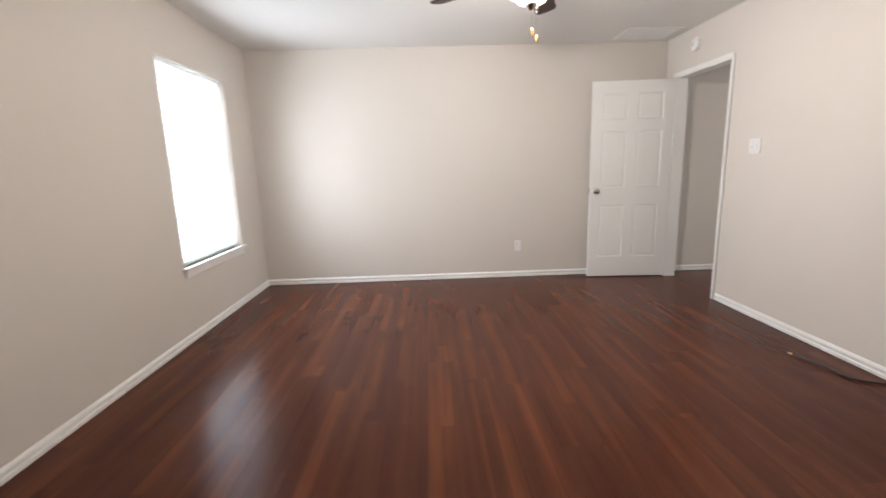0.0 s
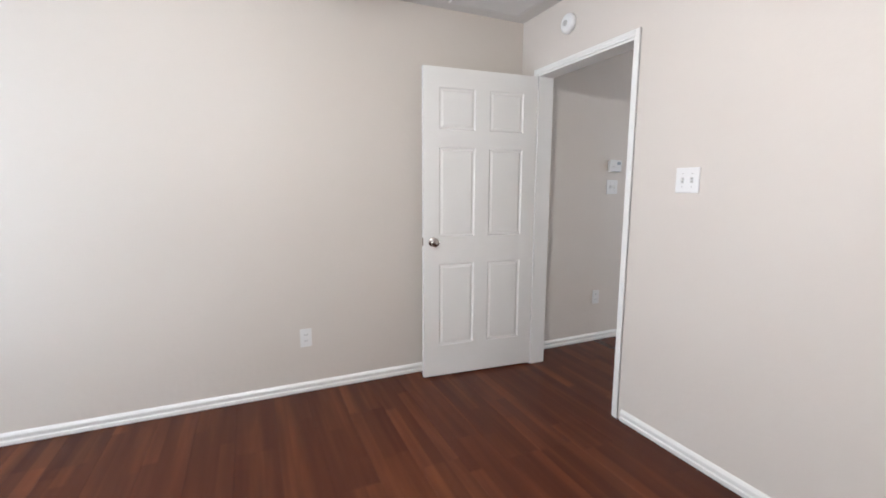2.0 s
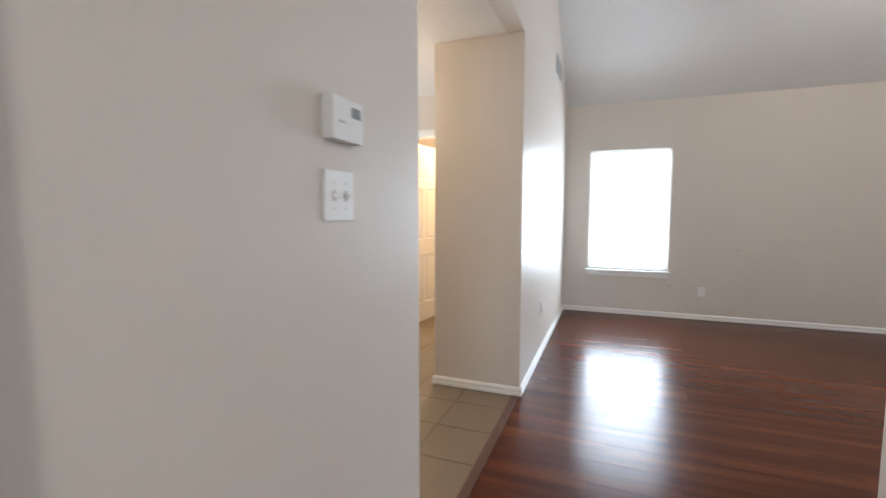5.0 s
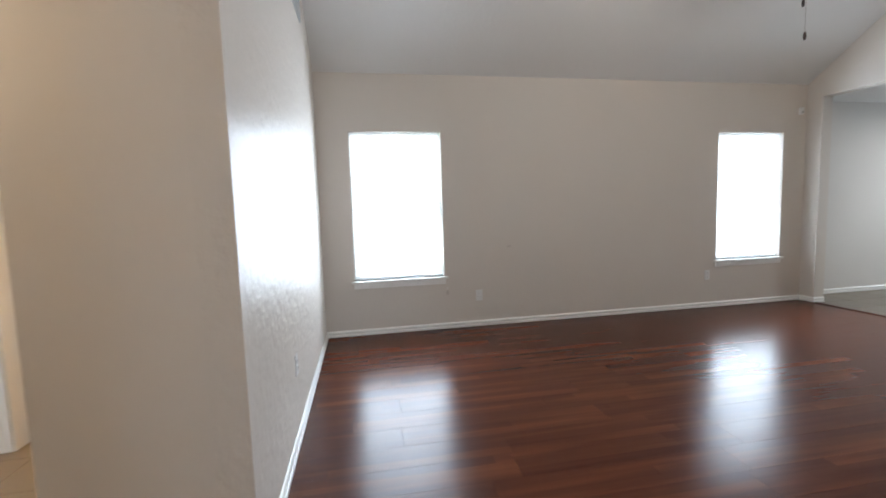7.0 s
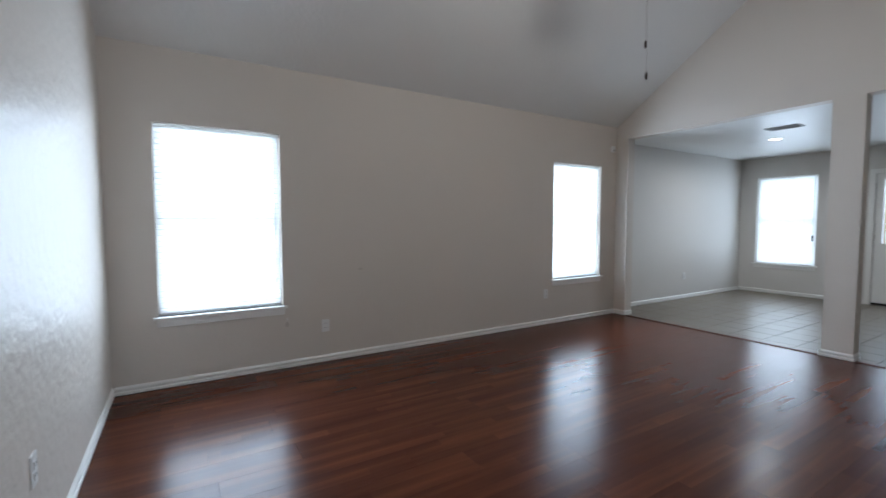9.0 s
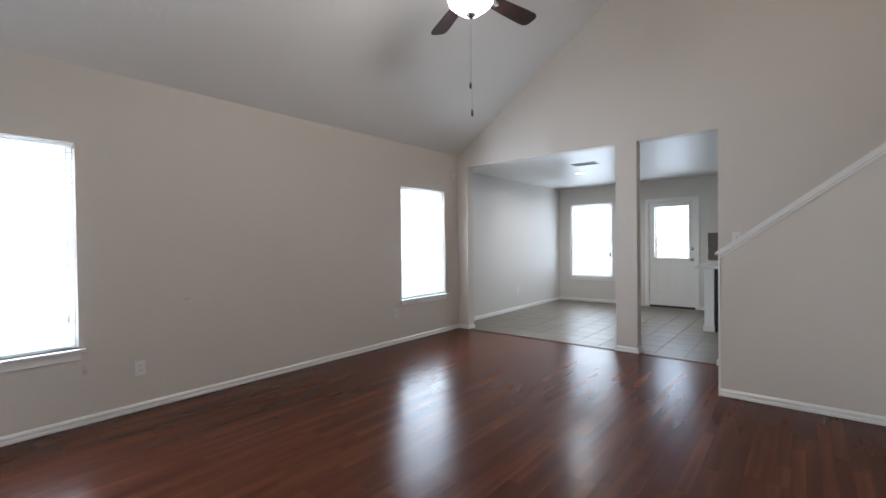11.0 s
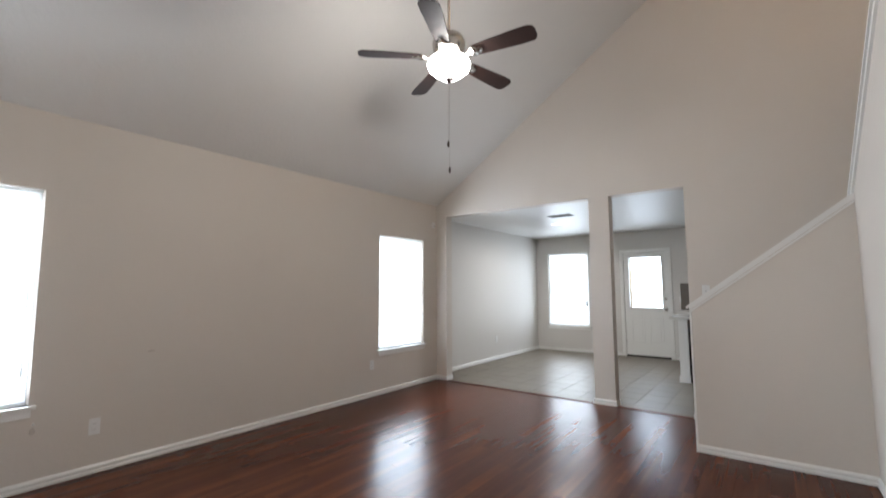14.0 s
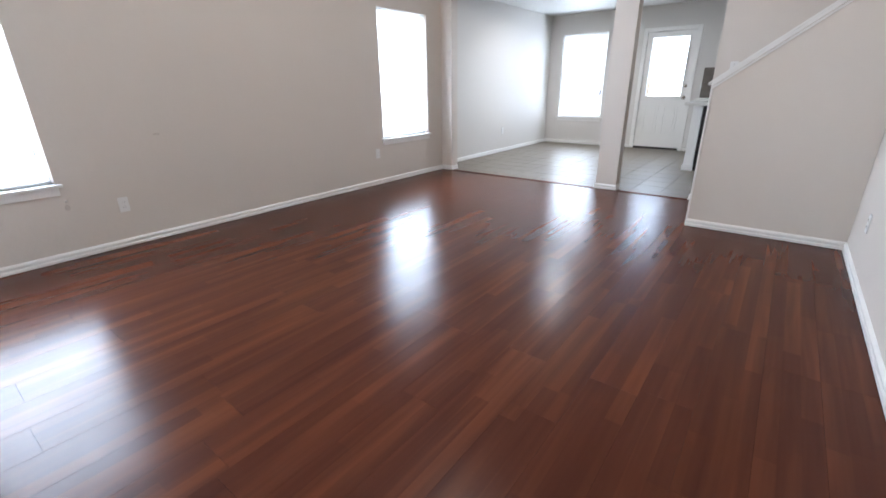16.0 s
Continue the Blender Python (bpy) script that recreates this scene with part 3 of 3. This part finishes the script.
for i in range(5):
    part("tread", box(1.315 + (3 - i) * .26 if i < 4 else .2, 2.355 - i * .26 + .02, LS, -4.866, i * .185, (i + 1) * .185, .006), SEAM, st, "dark wooden stair step")

# ---- kitchen ----
pen = thing("kitchen_peninsula", Matrix.Identity(4), "white kitchen peninsula with a pale counter", "counter")
part("end_post", box(2.80, 2.92, -8.2, -7.62, 0, .89, .004), TRIM, pen)
part("base_trim", box(2.792, 2.934, -7.637, -7.605, 0, .085, .004), TRIM, pen)
part("cabinet_body", box(1.3, 2.22, -8.2, -7.64, .1, .89, .004), TRIM, pen)
tagged(part("countertop", box(1.3, 3.02, -8.24, -7.52, .89, .93, .008), STONE, pen), "pale laminate countertop")
dwash = thing("dishwasher", Matrix.Identity(4), "black dishwasher under the pale counter", "dishwasher")
part("door_panel", box(2.225, 2.795, -7.66, -7.63, .1, .76, .006), BLACK, dwash)
part("control_panel", box(2.225, 2.795, -7.66, -7.625, .765, .885, .006), BLACK, dwash)
part("body", box(2.225, 2.795, -8.2, -7.66, 0, .885), BLACK, dwash)
part("handle", box(2.3, 2.76, -7.625, -7.605, .80, .825, .005), BLACK, dwash)
bc = thing("base_cabinet", Matrix.Identity(4), "white base cabinet along the back wall", "cabinet")
part("body", box(1.3, 3.0, -9.69, -9.1, .1, .89, .004), TRIM, bc)
part("toe_kick", box(1.3, 2.98, -9.69, -9.16, 0, .1), DARK, bc)
part("countertop", box(1.3, 3.16, -9.69, -9.06, .89, .93, .008), STONE, bc)
for i in range(3):
    part("door", box(1.33 + i * .55, 1.85 + i * .55, -9.1, -9.082, .14, .86, .006), TRIM, bc)
sp = thing("backsplash", Matrix.Identity(4), "taupe tiled backsplash behind the counter", "backsplash", kind="structure")
part("backing", box(2.2, 3.17, DS, DS + .006, .93, 1.42), GROUT, sp)
for i in range(9):
    for j in range(4):
        part("tile", box(2.205 + i * .107, 2.308 + i * .107, DS + .006, DS + .011, .935 + j * .121, 1.052 + j * .121), SPLASH, sp)


# ---- fixtures ----
def plate(name, m, kind, gangs=1):
    """Wall plate; local x across, y out of the wall, z up, centred."""
    w = .07 + .046 * (gangs - 1)
    lab = "white double toggle light switch plate" if kind == "switch" and gangs == 2 else ("white toggle light switch plate" if kind == "switch" else "white duplex wall outlet")
    ob = thing(name, m, lab, "light switch" if kind == "switch" else "outlet")
    part("cover_plate", box(-w / 2, w / 2, 0, .006, -.0575, .0575, .0025), PLASTIC, ob)
    for g in range(gangs):
        x = (g - (gangs - 1) / 2) * .046
        if kind == "switch":
            part("toggle_slot", box(x - .006, x + .006, .006, .0068, -.013, .013), IVORY, ob)
            bm = box(x - .004, x + .004, .006, .02, -.004, .006, .001)
            part("toggle", bm, PLASTIC, ob)
            for z in (-.03, .03):
                part("screw", lathe([(.003, 0), (.003, .0012)], 8), IVORY, ob).matrix_local = Matrix.Translation((x, .006, z)) @ Matrix.Rotation(radians(-90), 4, "X")
        else:
            for z in (-.02, .02):
                so = part("socket", box(x - .017, x + .017, .006, .0085, z - .014, z + .014, .003), PLASTIC, ob)
                bm = box(x - .008, x - .006, .0085, .0092, z - .003, z + .006)
                add_box(bm, x + .006, x + .008, .0085, .0092, z - .003, z + .006)
                part("slot", bm, DARK, so)
    return ob


def onwall(x, y, z, facing):
    return Matrix.Translation((x, y, z)) @ Matrix.Rotation(radians({"n": 0, "w": 90, "s": 180, "e": -90}[facing]), 4, "Z")


plate("light_switch", onwall(0, -1.361, 1.324, "w"), "switch", 2)
plate("light_switch", onwall(.912, 0, 1.302, "s"), "switch", 2)
plate("light_switch", onwall(2.36, LS, 1.31, "n"), "switch", 1)
plate("light_switch", onwall(3.16, DS, 1.12, "n"), "switch", 1)
for x, y, z, f in ((-1.558, 0, .354, "s"), (.797, 0, .382, "s"), (LE, -1.641, .337, "w"), (LE, -4.43, .39, "w"), (3.92, LN, .42, "s"), (DE, -7.82, .38, "w"), (LW, -4.2, .35, "e")):
    plate("wall_outlet", onwall(x, y, z, f), "outlet")
th = thing("thermostat", onwall(.917, 0, 1.473, "s"), "white wall thermostat with a small grey display", "thermostat")
part("housing", box(-.062, .062, 0, .03, -.048, .048, .005), PLASTIC, th)
part("display", box(-.05, -.012, .03, .0308, .008, .032), material("grey display", (.28, .31, .32), .2), th)
part("lever", box(.015, .04, .03, .0315, -.01, -.005), IVORY, th)
sd = thing("smoke_detector", onwall(0, -.497, 2.278, "w"), "round white smoke detector on the wall", "smoke detector")
bm = lathe([(.058, 0), (.058, .016), (.053, .026), (.042, .034), (.026, .036)], 32)
bmesh.ops.transform(bm, matrix=Matrix.Rotation(radians(-90), 4, "X"), verts=bm.verts)
part("housing", bm, PLASTIC, sd, smooth=True)
bm = lathe([(.018, .036), (.016, .041)], 20)
bmesh.ops.transform(bm, matrix=Matrix.Rotation(radians(-90), 4, "X"), verts=bm.verts)
part("test_button", bm, IVORY, sd)
ss = thing("corner_sensor", onwall(LE, -5.66, 2.295, "w"), "small white corner sensor box", "sensor")
part("housing", box(-.025, .025, 0, .035, -.04, .04, .006), PLASTIC, ss)
part("lens", box(-.016, .016, .035, .038, -.03, -.005, .002), IVORY, ss)


def vent(name, m, w, h, n, label, tilt=38, mat=PLASTIC, back=DARK):
    """Register: frame, slats and a backing, near-black by default as the shade behind them; local x, y across, z out.
    """
    ob = thing(name, m, label, "vent")
    bm = box(-w / 2, -w / 2 + .025, -h / 2, h / 2, 0, .009, .002)
    add_box(bm, w / 2 - .025, w / 2, -h / 2, h / 2, 0, .009, .002)
    add_box(bm, -w / 2 + .025, w / 2 - .025, -h / 2, -h / 2 + .025, 0, .009, .002)
    add_box(bm, -w / 2 + .025, w / 2 - .025, h / 2 - .025, h / 2, 0, .009, .002)
    part("frame", bm, mat, ob)
    part("backing", box(-w / 2 + .02, w / 2 - .02, -h / 2 + .02, h / 2 - .02, 0, .001), back, ob)
    for i in range(n):
        y = -h / 2 + .03 + (h - .06) * i / (n - 1)
        s = part("slat", box(-w / 2 + .025, w / 2 - .025, -.007, .007, -.0006, .0006), mat, ob)
        s.matrix_local = Matrix.Translation((0, y, .007)) @ Matrix.Rotation(radians(tilt), 4, "X")
    return ob


VENTGREY = material("grey vent enamel", (0.3, 0.3, 0.29), 0.5)
DOWN = Matrix.Rotation(radians(180), 4, "X")
vent("ceiling_vent", Matrix.Translation((-.37, -.29, H)) @ DOWN, .52, .37, 27, "white louvred return vent in the bedroom ceiling", 5, PLASTIC, PLASTIC)
vent("ceiling_vent", Matrix.Translation((4.36, -6.95, DH)) @ DOWN, .36, .20, 9, "grey louvred vent in the dining ceiling", 40, VENTGREY)
vent("wall_vent", Matrix.Translation((4.86, LN, 2.79)) @ Matrix.Rotation(radians(90), 4, "X"), .36, .17, 9, "grey louvred vent high on the wall", 38, VENTGREY)
rl = thing("recessed_light", Matrix.Translation((4.75, -7.73, DH)) @ DOWN, "lit round recessed ceiling light with white trim", "ceiling light")
part("trim_ring", lathe([(.095, 0), (.095, .006), (.075, .010), (.072, .004)], 32), PLASTIC, rl)
part("lens", lathe([(.072, .003), (.072, .005)], 32), CAN, rl)
lamp("recessed_bulb", "AREA", Matrix.Translation((4.75, -7.73, DH - .02)), 26.0, (1, .95, .88), .13, .13, 170)


def blade_iron():
    """Scrolled bracket: a waisted arm that spreads into a three-lobed plate under the blade."""
    half = [(.085, .020), (.105, .026), (.125, .014), (.150, .012), (.165, .026), (.180, .042), (.200, .046), (.212, .034), (.222, .022), (.240, .024), (.256, .012)]
    out = half + [(u, -v) for u, v in half[::-1]]
    bm = bmesh.new()

    def drop(u):
        return -.005 - .022 * max(0, (.17 - u) / .085)
    lo = [bm.verts.new((u, v, drop(u) - .007)) for u, v in out]
    hi = [bm.verts.new((u, v, drop(u))) for u, v in out]
    k, h = len(out), len(half)
    for i in range(h - 1):
        bm.faces.new((lo[i], lo[i + 1], lo[k - 2 - i], lo[k - 1 - i]))
        bm.faces.new((hi[i], hi[k - 1 - i], hi[k - 2 - i], hi[i + 1]))
    for i in range(k):
        bm.faces.new((lo[i], hi[i], hi[(i + 1) % k], lo[(i + 1) % k]))
    return bm


def ceiling_fan(name, x, y, ceil_z, hub_z, radius, first, label, tilt=0.0, rod_r=.011):
    """Five-blade fan with a light kit; hub_z is the height of the blades, tilt that of the ceiling."""
    ob = thing(name, Matrix.Translation((x, y, 0)), label, "ceiling fan")
    c = part("canopy", lathe([(.022, -.088), (.045, -.080), (.062, -.058), (.070, -.028), (.072, .0), (.072, .02)], 28), NICKEL, ob, "brushed nickel canopy", True)
    c.matrix_local = Matrix.Translation((0, 0, ceil_z)) @ Matrix.Rotation(radians(tilt), 4, "Y")
    part("downrod", lathe([(rod_r, hub_z + .16), (rod_r, ceil_z - .05)], 12), NICKEL, ob)
    part("motor_housing", lathe([(.026, hub_z + .185), (.05, hub_z + .172), (.098, hub_z + .145), (.116, hub_z + .105), (.112, hub_z + .065), (.08, hub_z + .035), (.05, hub_z + .02)], 32), NICKEL, ob, smooth=True)
    part("light_fitter", lathe([(.045, hub_z + .025), (.052, hub_z + .015), (.052, hub_z - .002), (.045, hub_z - .006)], 24), NICKEL, ob, smooth=True)
    for k in range(5):
        a = radians(first + 72 * k)
        rot = Matrix.Rotation(a, 4, "Z")
        bm = bmesh.new()
        out = [(.19, -.045), (.30, -.055), (.50 * radius / .62, -.066), (radius - .035, -.066), (radius - .012, -.054), (radius, -.03), (radius, .03), (radius - .012, .054), (radius - .035, .066),
               (.50 * radius / .62, .066), (.30, .055), (.19, .045)]
        lo = [bm.verts.new((u, v, -.004)) for u, v in out]
        hi = [bm.verts.new((u, v, .004)) for u, v in out]
        bm.faces.new(lo)
        bm.faces.new(hi[::-1])
        for i in range(len(out)):
            j = (i + 1) % len(out)
            bm.faces.new((lo[i], lo[j], hi[j], hi[i]))
        b = part("blade", bm, WALNUT, ob, "dark walnut fan blade")
        b.matrix_local = Matrix.Translation((0, 0, hub_z)) @ rot @ Matrix.Rotation(radians(-12), 4, "X")
        part("blade_iron", blade_iron(), NICKEL, b, "scrolled nickel blade bracket", True)
    part("glass_bowl", lathe([(.05, hub_z + .002), (.10, hub_z - .006), (.138, hub_z - .026), (.150, hub_z - .052), (.142, hub_z - .080), (.112, hub_z - .108), (.080, hub_z - .126), (.066, hub_z - .142), (.034, hub_z - .152)], 40),
         BOWL, ob, "glowing frosted glass bowl", True).visible_shadow = False
    part("finial", lathe([(.034, hub_z - .150), (.035, hub_z - .156), (.016, hub_z - .167), (.008, hub_z - .182)], 16), NICKEL, ob, smooth=True)
    return ob


def pull_chain(fan, x, y, z0, z1, mat):
    bm = lathe([(.0009, z0), (.0009, z1)], 6, x, y)
    c = part("pull_chain", bm, NICKEL, fan)
    part("fob", lathe([(.003, z0 + .003), (.007, z0 - .008), (.008, z0 - .03), (.004, z0 - .042)], 12, x, y), mat, c, smooth=True)


FX, FY, FZ = 3.515, -2.875, 2.93
fan = ceiling_fan("ceiling_fan", FX, FY, vault(FX), FZ, .62, -29, "dark five-blade ceiling fan, lit glass bowl, long rod", tilt=33.6)
pull_chain(fan, -.006, .02, 2.33, 2.75, BRONZE)
pull_chain(fan, .012, -.02, 2.165, 2.75, BRONZE)
lamp("fan_bulb", "POINT", Matrix.Translation((FX, FY, FZ - .078)), FAN_W, (1, .93, .82), .05)
BX, BY = -1.955, -2.27
fan2 = ceiling_fan("ceiling_fan", BX, BY, H, 2.205, .64, 68, "dark five-blade ceiling fan, lit glass bowl, close-mounted")
pull_chain(fan2, .02, .05, 1.95, 2.08, FOB)
pull_chain(fan2, .05, .08, 1.925, 2.08, FOB)
lamp("fan_bulb", "POINT", Matrix.Translation((BX, BY, 2.13)), 76.0, (1, .95, .88), .05)

# warm lamps of the foyer and the room beyond
def dome(x, y, z, watts, drop=0.0, colour=(1, .66, .34)):
    ob = thing("ceiling_light", Matrix.Translation((x, y, z)), "lit frosted ceiling light giving warm light", "ceiling light")
    part("base_ring", lathe([(.08, 0), (.08, -.02), (.02, -.025), (.015, -.03 - drop)], 28), NICKEL, ob)
    part("diffuser", lathe([(.06, -.022 - drop), (.105, -.035 - drop), (.095, -.07 - drop), (.06, -.09 - drop), (.02, -.10 - drop)], 28), glow("lit warm diffuser", (1, .74, .42), 5), ob, smooth=True).visible_shadow = False
    lamp("warm_bulb", "POINT", Matrix.Translation((x, y, z - .07 - drop)), watts, colour, .06)


dome(2.53, 1.25, H, WARM_W * .58, .25, (1, .73, .44))
dome(.66, -4.6, TOP, WARM_W * .7)
dome(5.0, .95, H, WARM_W * 2.4)

# ---- small things ----
cb = thing("coax_cable", Matrix.Identity(4), "dark coaxial cable end lying on the floor", "cable")
pts = [Vector(p) for p in ((-.255, -2.204, .008), (-.225, -2.31, .011), (-.207, -2.42, .010), (-.195, -2.505, .008), (-.155, -2.555, .008), (-.08, -2.592, .008), (-.017, -2.615, .012))]
bm = bmesh.new()
rings = []
for i in range(len(pts) * 5 - 4):
    k, u = min(i // 5, len(pts) - 2), (i - 5 * min(i // 5, len(pts) - 2)) / 5
    p0, p1, p2, p3 = pts[max(k - 1, 0)], pts[k], pts[k + 1], pts[min(k + 2, len(pts) - 1)]
    c = .5 * (2 * p1 + (p2 - p0) * u + (2 * p0 - 5 * p1 + 4 * p2 - p3) * u * u + (3 * p1 - p0 - 3 * p2 + p3) * u ** 3)
    d = (p2 - p1).normalized()
    sx = Vector((-d.y, d.x, 0)).normalized()
    rings.append([bm.verts.new(c + .0070 * (sx * math.cos(a) + Vector((0, 0, 1)) * math.sin(a))) for a in [q * math.pi / 4 for q in range(8)]])
for a, b in zip(rings, rings[1:]):
    for q in range(8):
        bm.faces.new((a[q], a[(q + 1) % 8], b[(q + 1) % 8], b[q]))
part("jacket", bm, CABLE, cb, smooth=True)
cn = part("connector", lathe([(.004, 0), (.006, .002), (.006, .016), (.003, .018), (.003, .026)], 12), COPPER, cb, "copper screw connector")
cn.matrix_local = look((-.255, -2.20, .009), (-.225, -2.31, .011))
mk = thing("wall_scuff", onwall(LE, -1.985, .844, "w"), "small brown scuff and screw hole in the wall", "scuff")
part("mark", lathe([(.012, 0), (.008, .0015)], 10), STRAW, mk).matrix_local = Matrix.Rotation(radians(-90), 4, "X") @ Matrix.Diagonal((2.2, .7, 1, 1))
ws = thing("cable_stub", onwall(LE, -1.30, .43, "w"), "short white cable stub poking from the wall", "cable")
part("stub", lathe([(.006, 0), (.006, .03), (.003, .045)], 10), PLASTIC, ws).matrix_local = Matrix.Rotation(radians(-70), 4, "X")
part("smudge", lathe([(.018, 0), (.015, .001)], 14), STRAW, ws).matrix_local = Matrix.Translation((0, 0, -.045)) @ Matrix.Rotation(radians(-90), 4, "X") @ Matrix.Diagonal((.9, 1.3, 1, 1))
wl = thing("blind_cord", Matrix.Translation((4.93, DS - .012, 0)), "lift cord of the blind with a dark tassel", "blind cord")
part("cord", box(-.0015, .0015, -.0015, .0015, 1.06, 2.10), PLASTIC, wl)
part("tassel", lathe([(.004, 1.07), (.012, 1.05), (.015, .98), (.010, .965)], 12), DARK, wl, smooth=True)

# ---- floor pieces ----
MESHES = {}


def piece(kind, sx, sy, top, depth, chamfer, mat):
    key = (kind, round(sx, 3), round(sy, 3))
    if key not in MESHES:
        a, b, c = sx / 2, sy / 2, chamfer
        vs = [(-a, -b, top - depth), (a, -b, top - depth), (a, b, top - depth), (-a, b, top - depth),
              (-a, -b, top - c), (a, -b, top - c), (a, b, top - c), (-a, b, top - c),
              (-a + c, -b + c, top), (a - c, -b + c, top), (a - c, b - c, top), (-a + c, b - c, top)]
        fs = [(8, 9, 10, 11)] + [(i, (i + 1) % 4, 4 + (i + 1) % 4, 4 + i) for i in range(4)] + [(4 + i, 4 + (i + 1) % 4, 8 + (i + 1) % 4, 8 + i) for i in range(4)]
        me = bpy.data.meshes.new(kind)
        me.from_pydata(vs, [], fs)
        me.materials.append(mat)
        MESHES[key] = me
    return MESHES[key]


def offset(rng, span, length):
    """A start for a row of planks that leaves no sliver at either end."""
    for _ in range(60):
        o = rng.uniform(0, .99) * length
        if length - o > .28 and (span + o) % length > .28:
            return o
    return 0


def lay(kind, parent, x0, x1, y0, y1, w, length, gap, depth, chamfer, mat, rng, stagger):
    x = x0
    while x < x1 - .01:
        xe = min(x + w, x1)
        y = y0 - (offset(rng, y1 - y0, length) if stagger else 0)
        while y < y1 - .01:
            a, b = max(y, y0), min(y + length, y1)
            if b - a > .02:
                ob = new(kind, piece(kind, xe - x - gap, b - a - gap, 0.0, depth, chamfer, mat))
                ob.location = ((x + xe) / 2, (a + b) / 2, 0)
                ob.parent = parent
            y += length
        x = xe


rng = random.Random(5)
lay("plank", FLOORS["bedroom"], BW, 0, BS, 0, .197, 1.21, .0006, .009, .0002, PLANK, rng, True)
lay("plank", FLOORS["hall"], 0, .12, -1.01, -.195, .197, 1.21, .0006, .009, .0002, PLANK, rng, True)
lay("plank", FLOORS["hall"], .12, 1.315, -1.2, 0, .197, 1.21, .0006, .009, .0002, PLANK, rng, True)
lay("plank", FLOORS["living"], 1.315, LE, LS, -.002, .197, 1.21, .0006, .009, .0002, PLANK, rng, True)
lay("tile", FLOORS["foyer"], 1.37, 6.0, 0, 2.72, .335, .335, .004, .006, .0015, TILE_TAN, rng, False)
lay("tile", FLOORS["dining"], 1.6, DE, DS, LS - .045, .312, .312, .004, .006, .0015, TILE_GREY, rng, False)
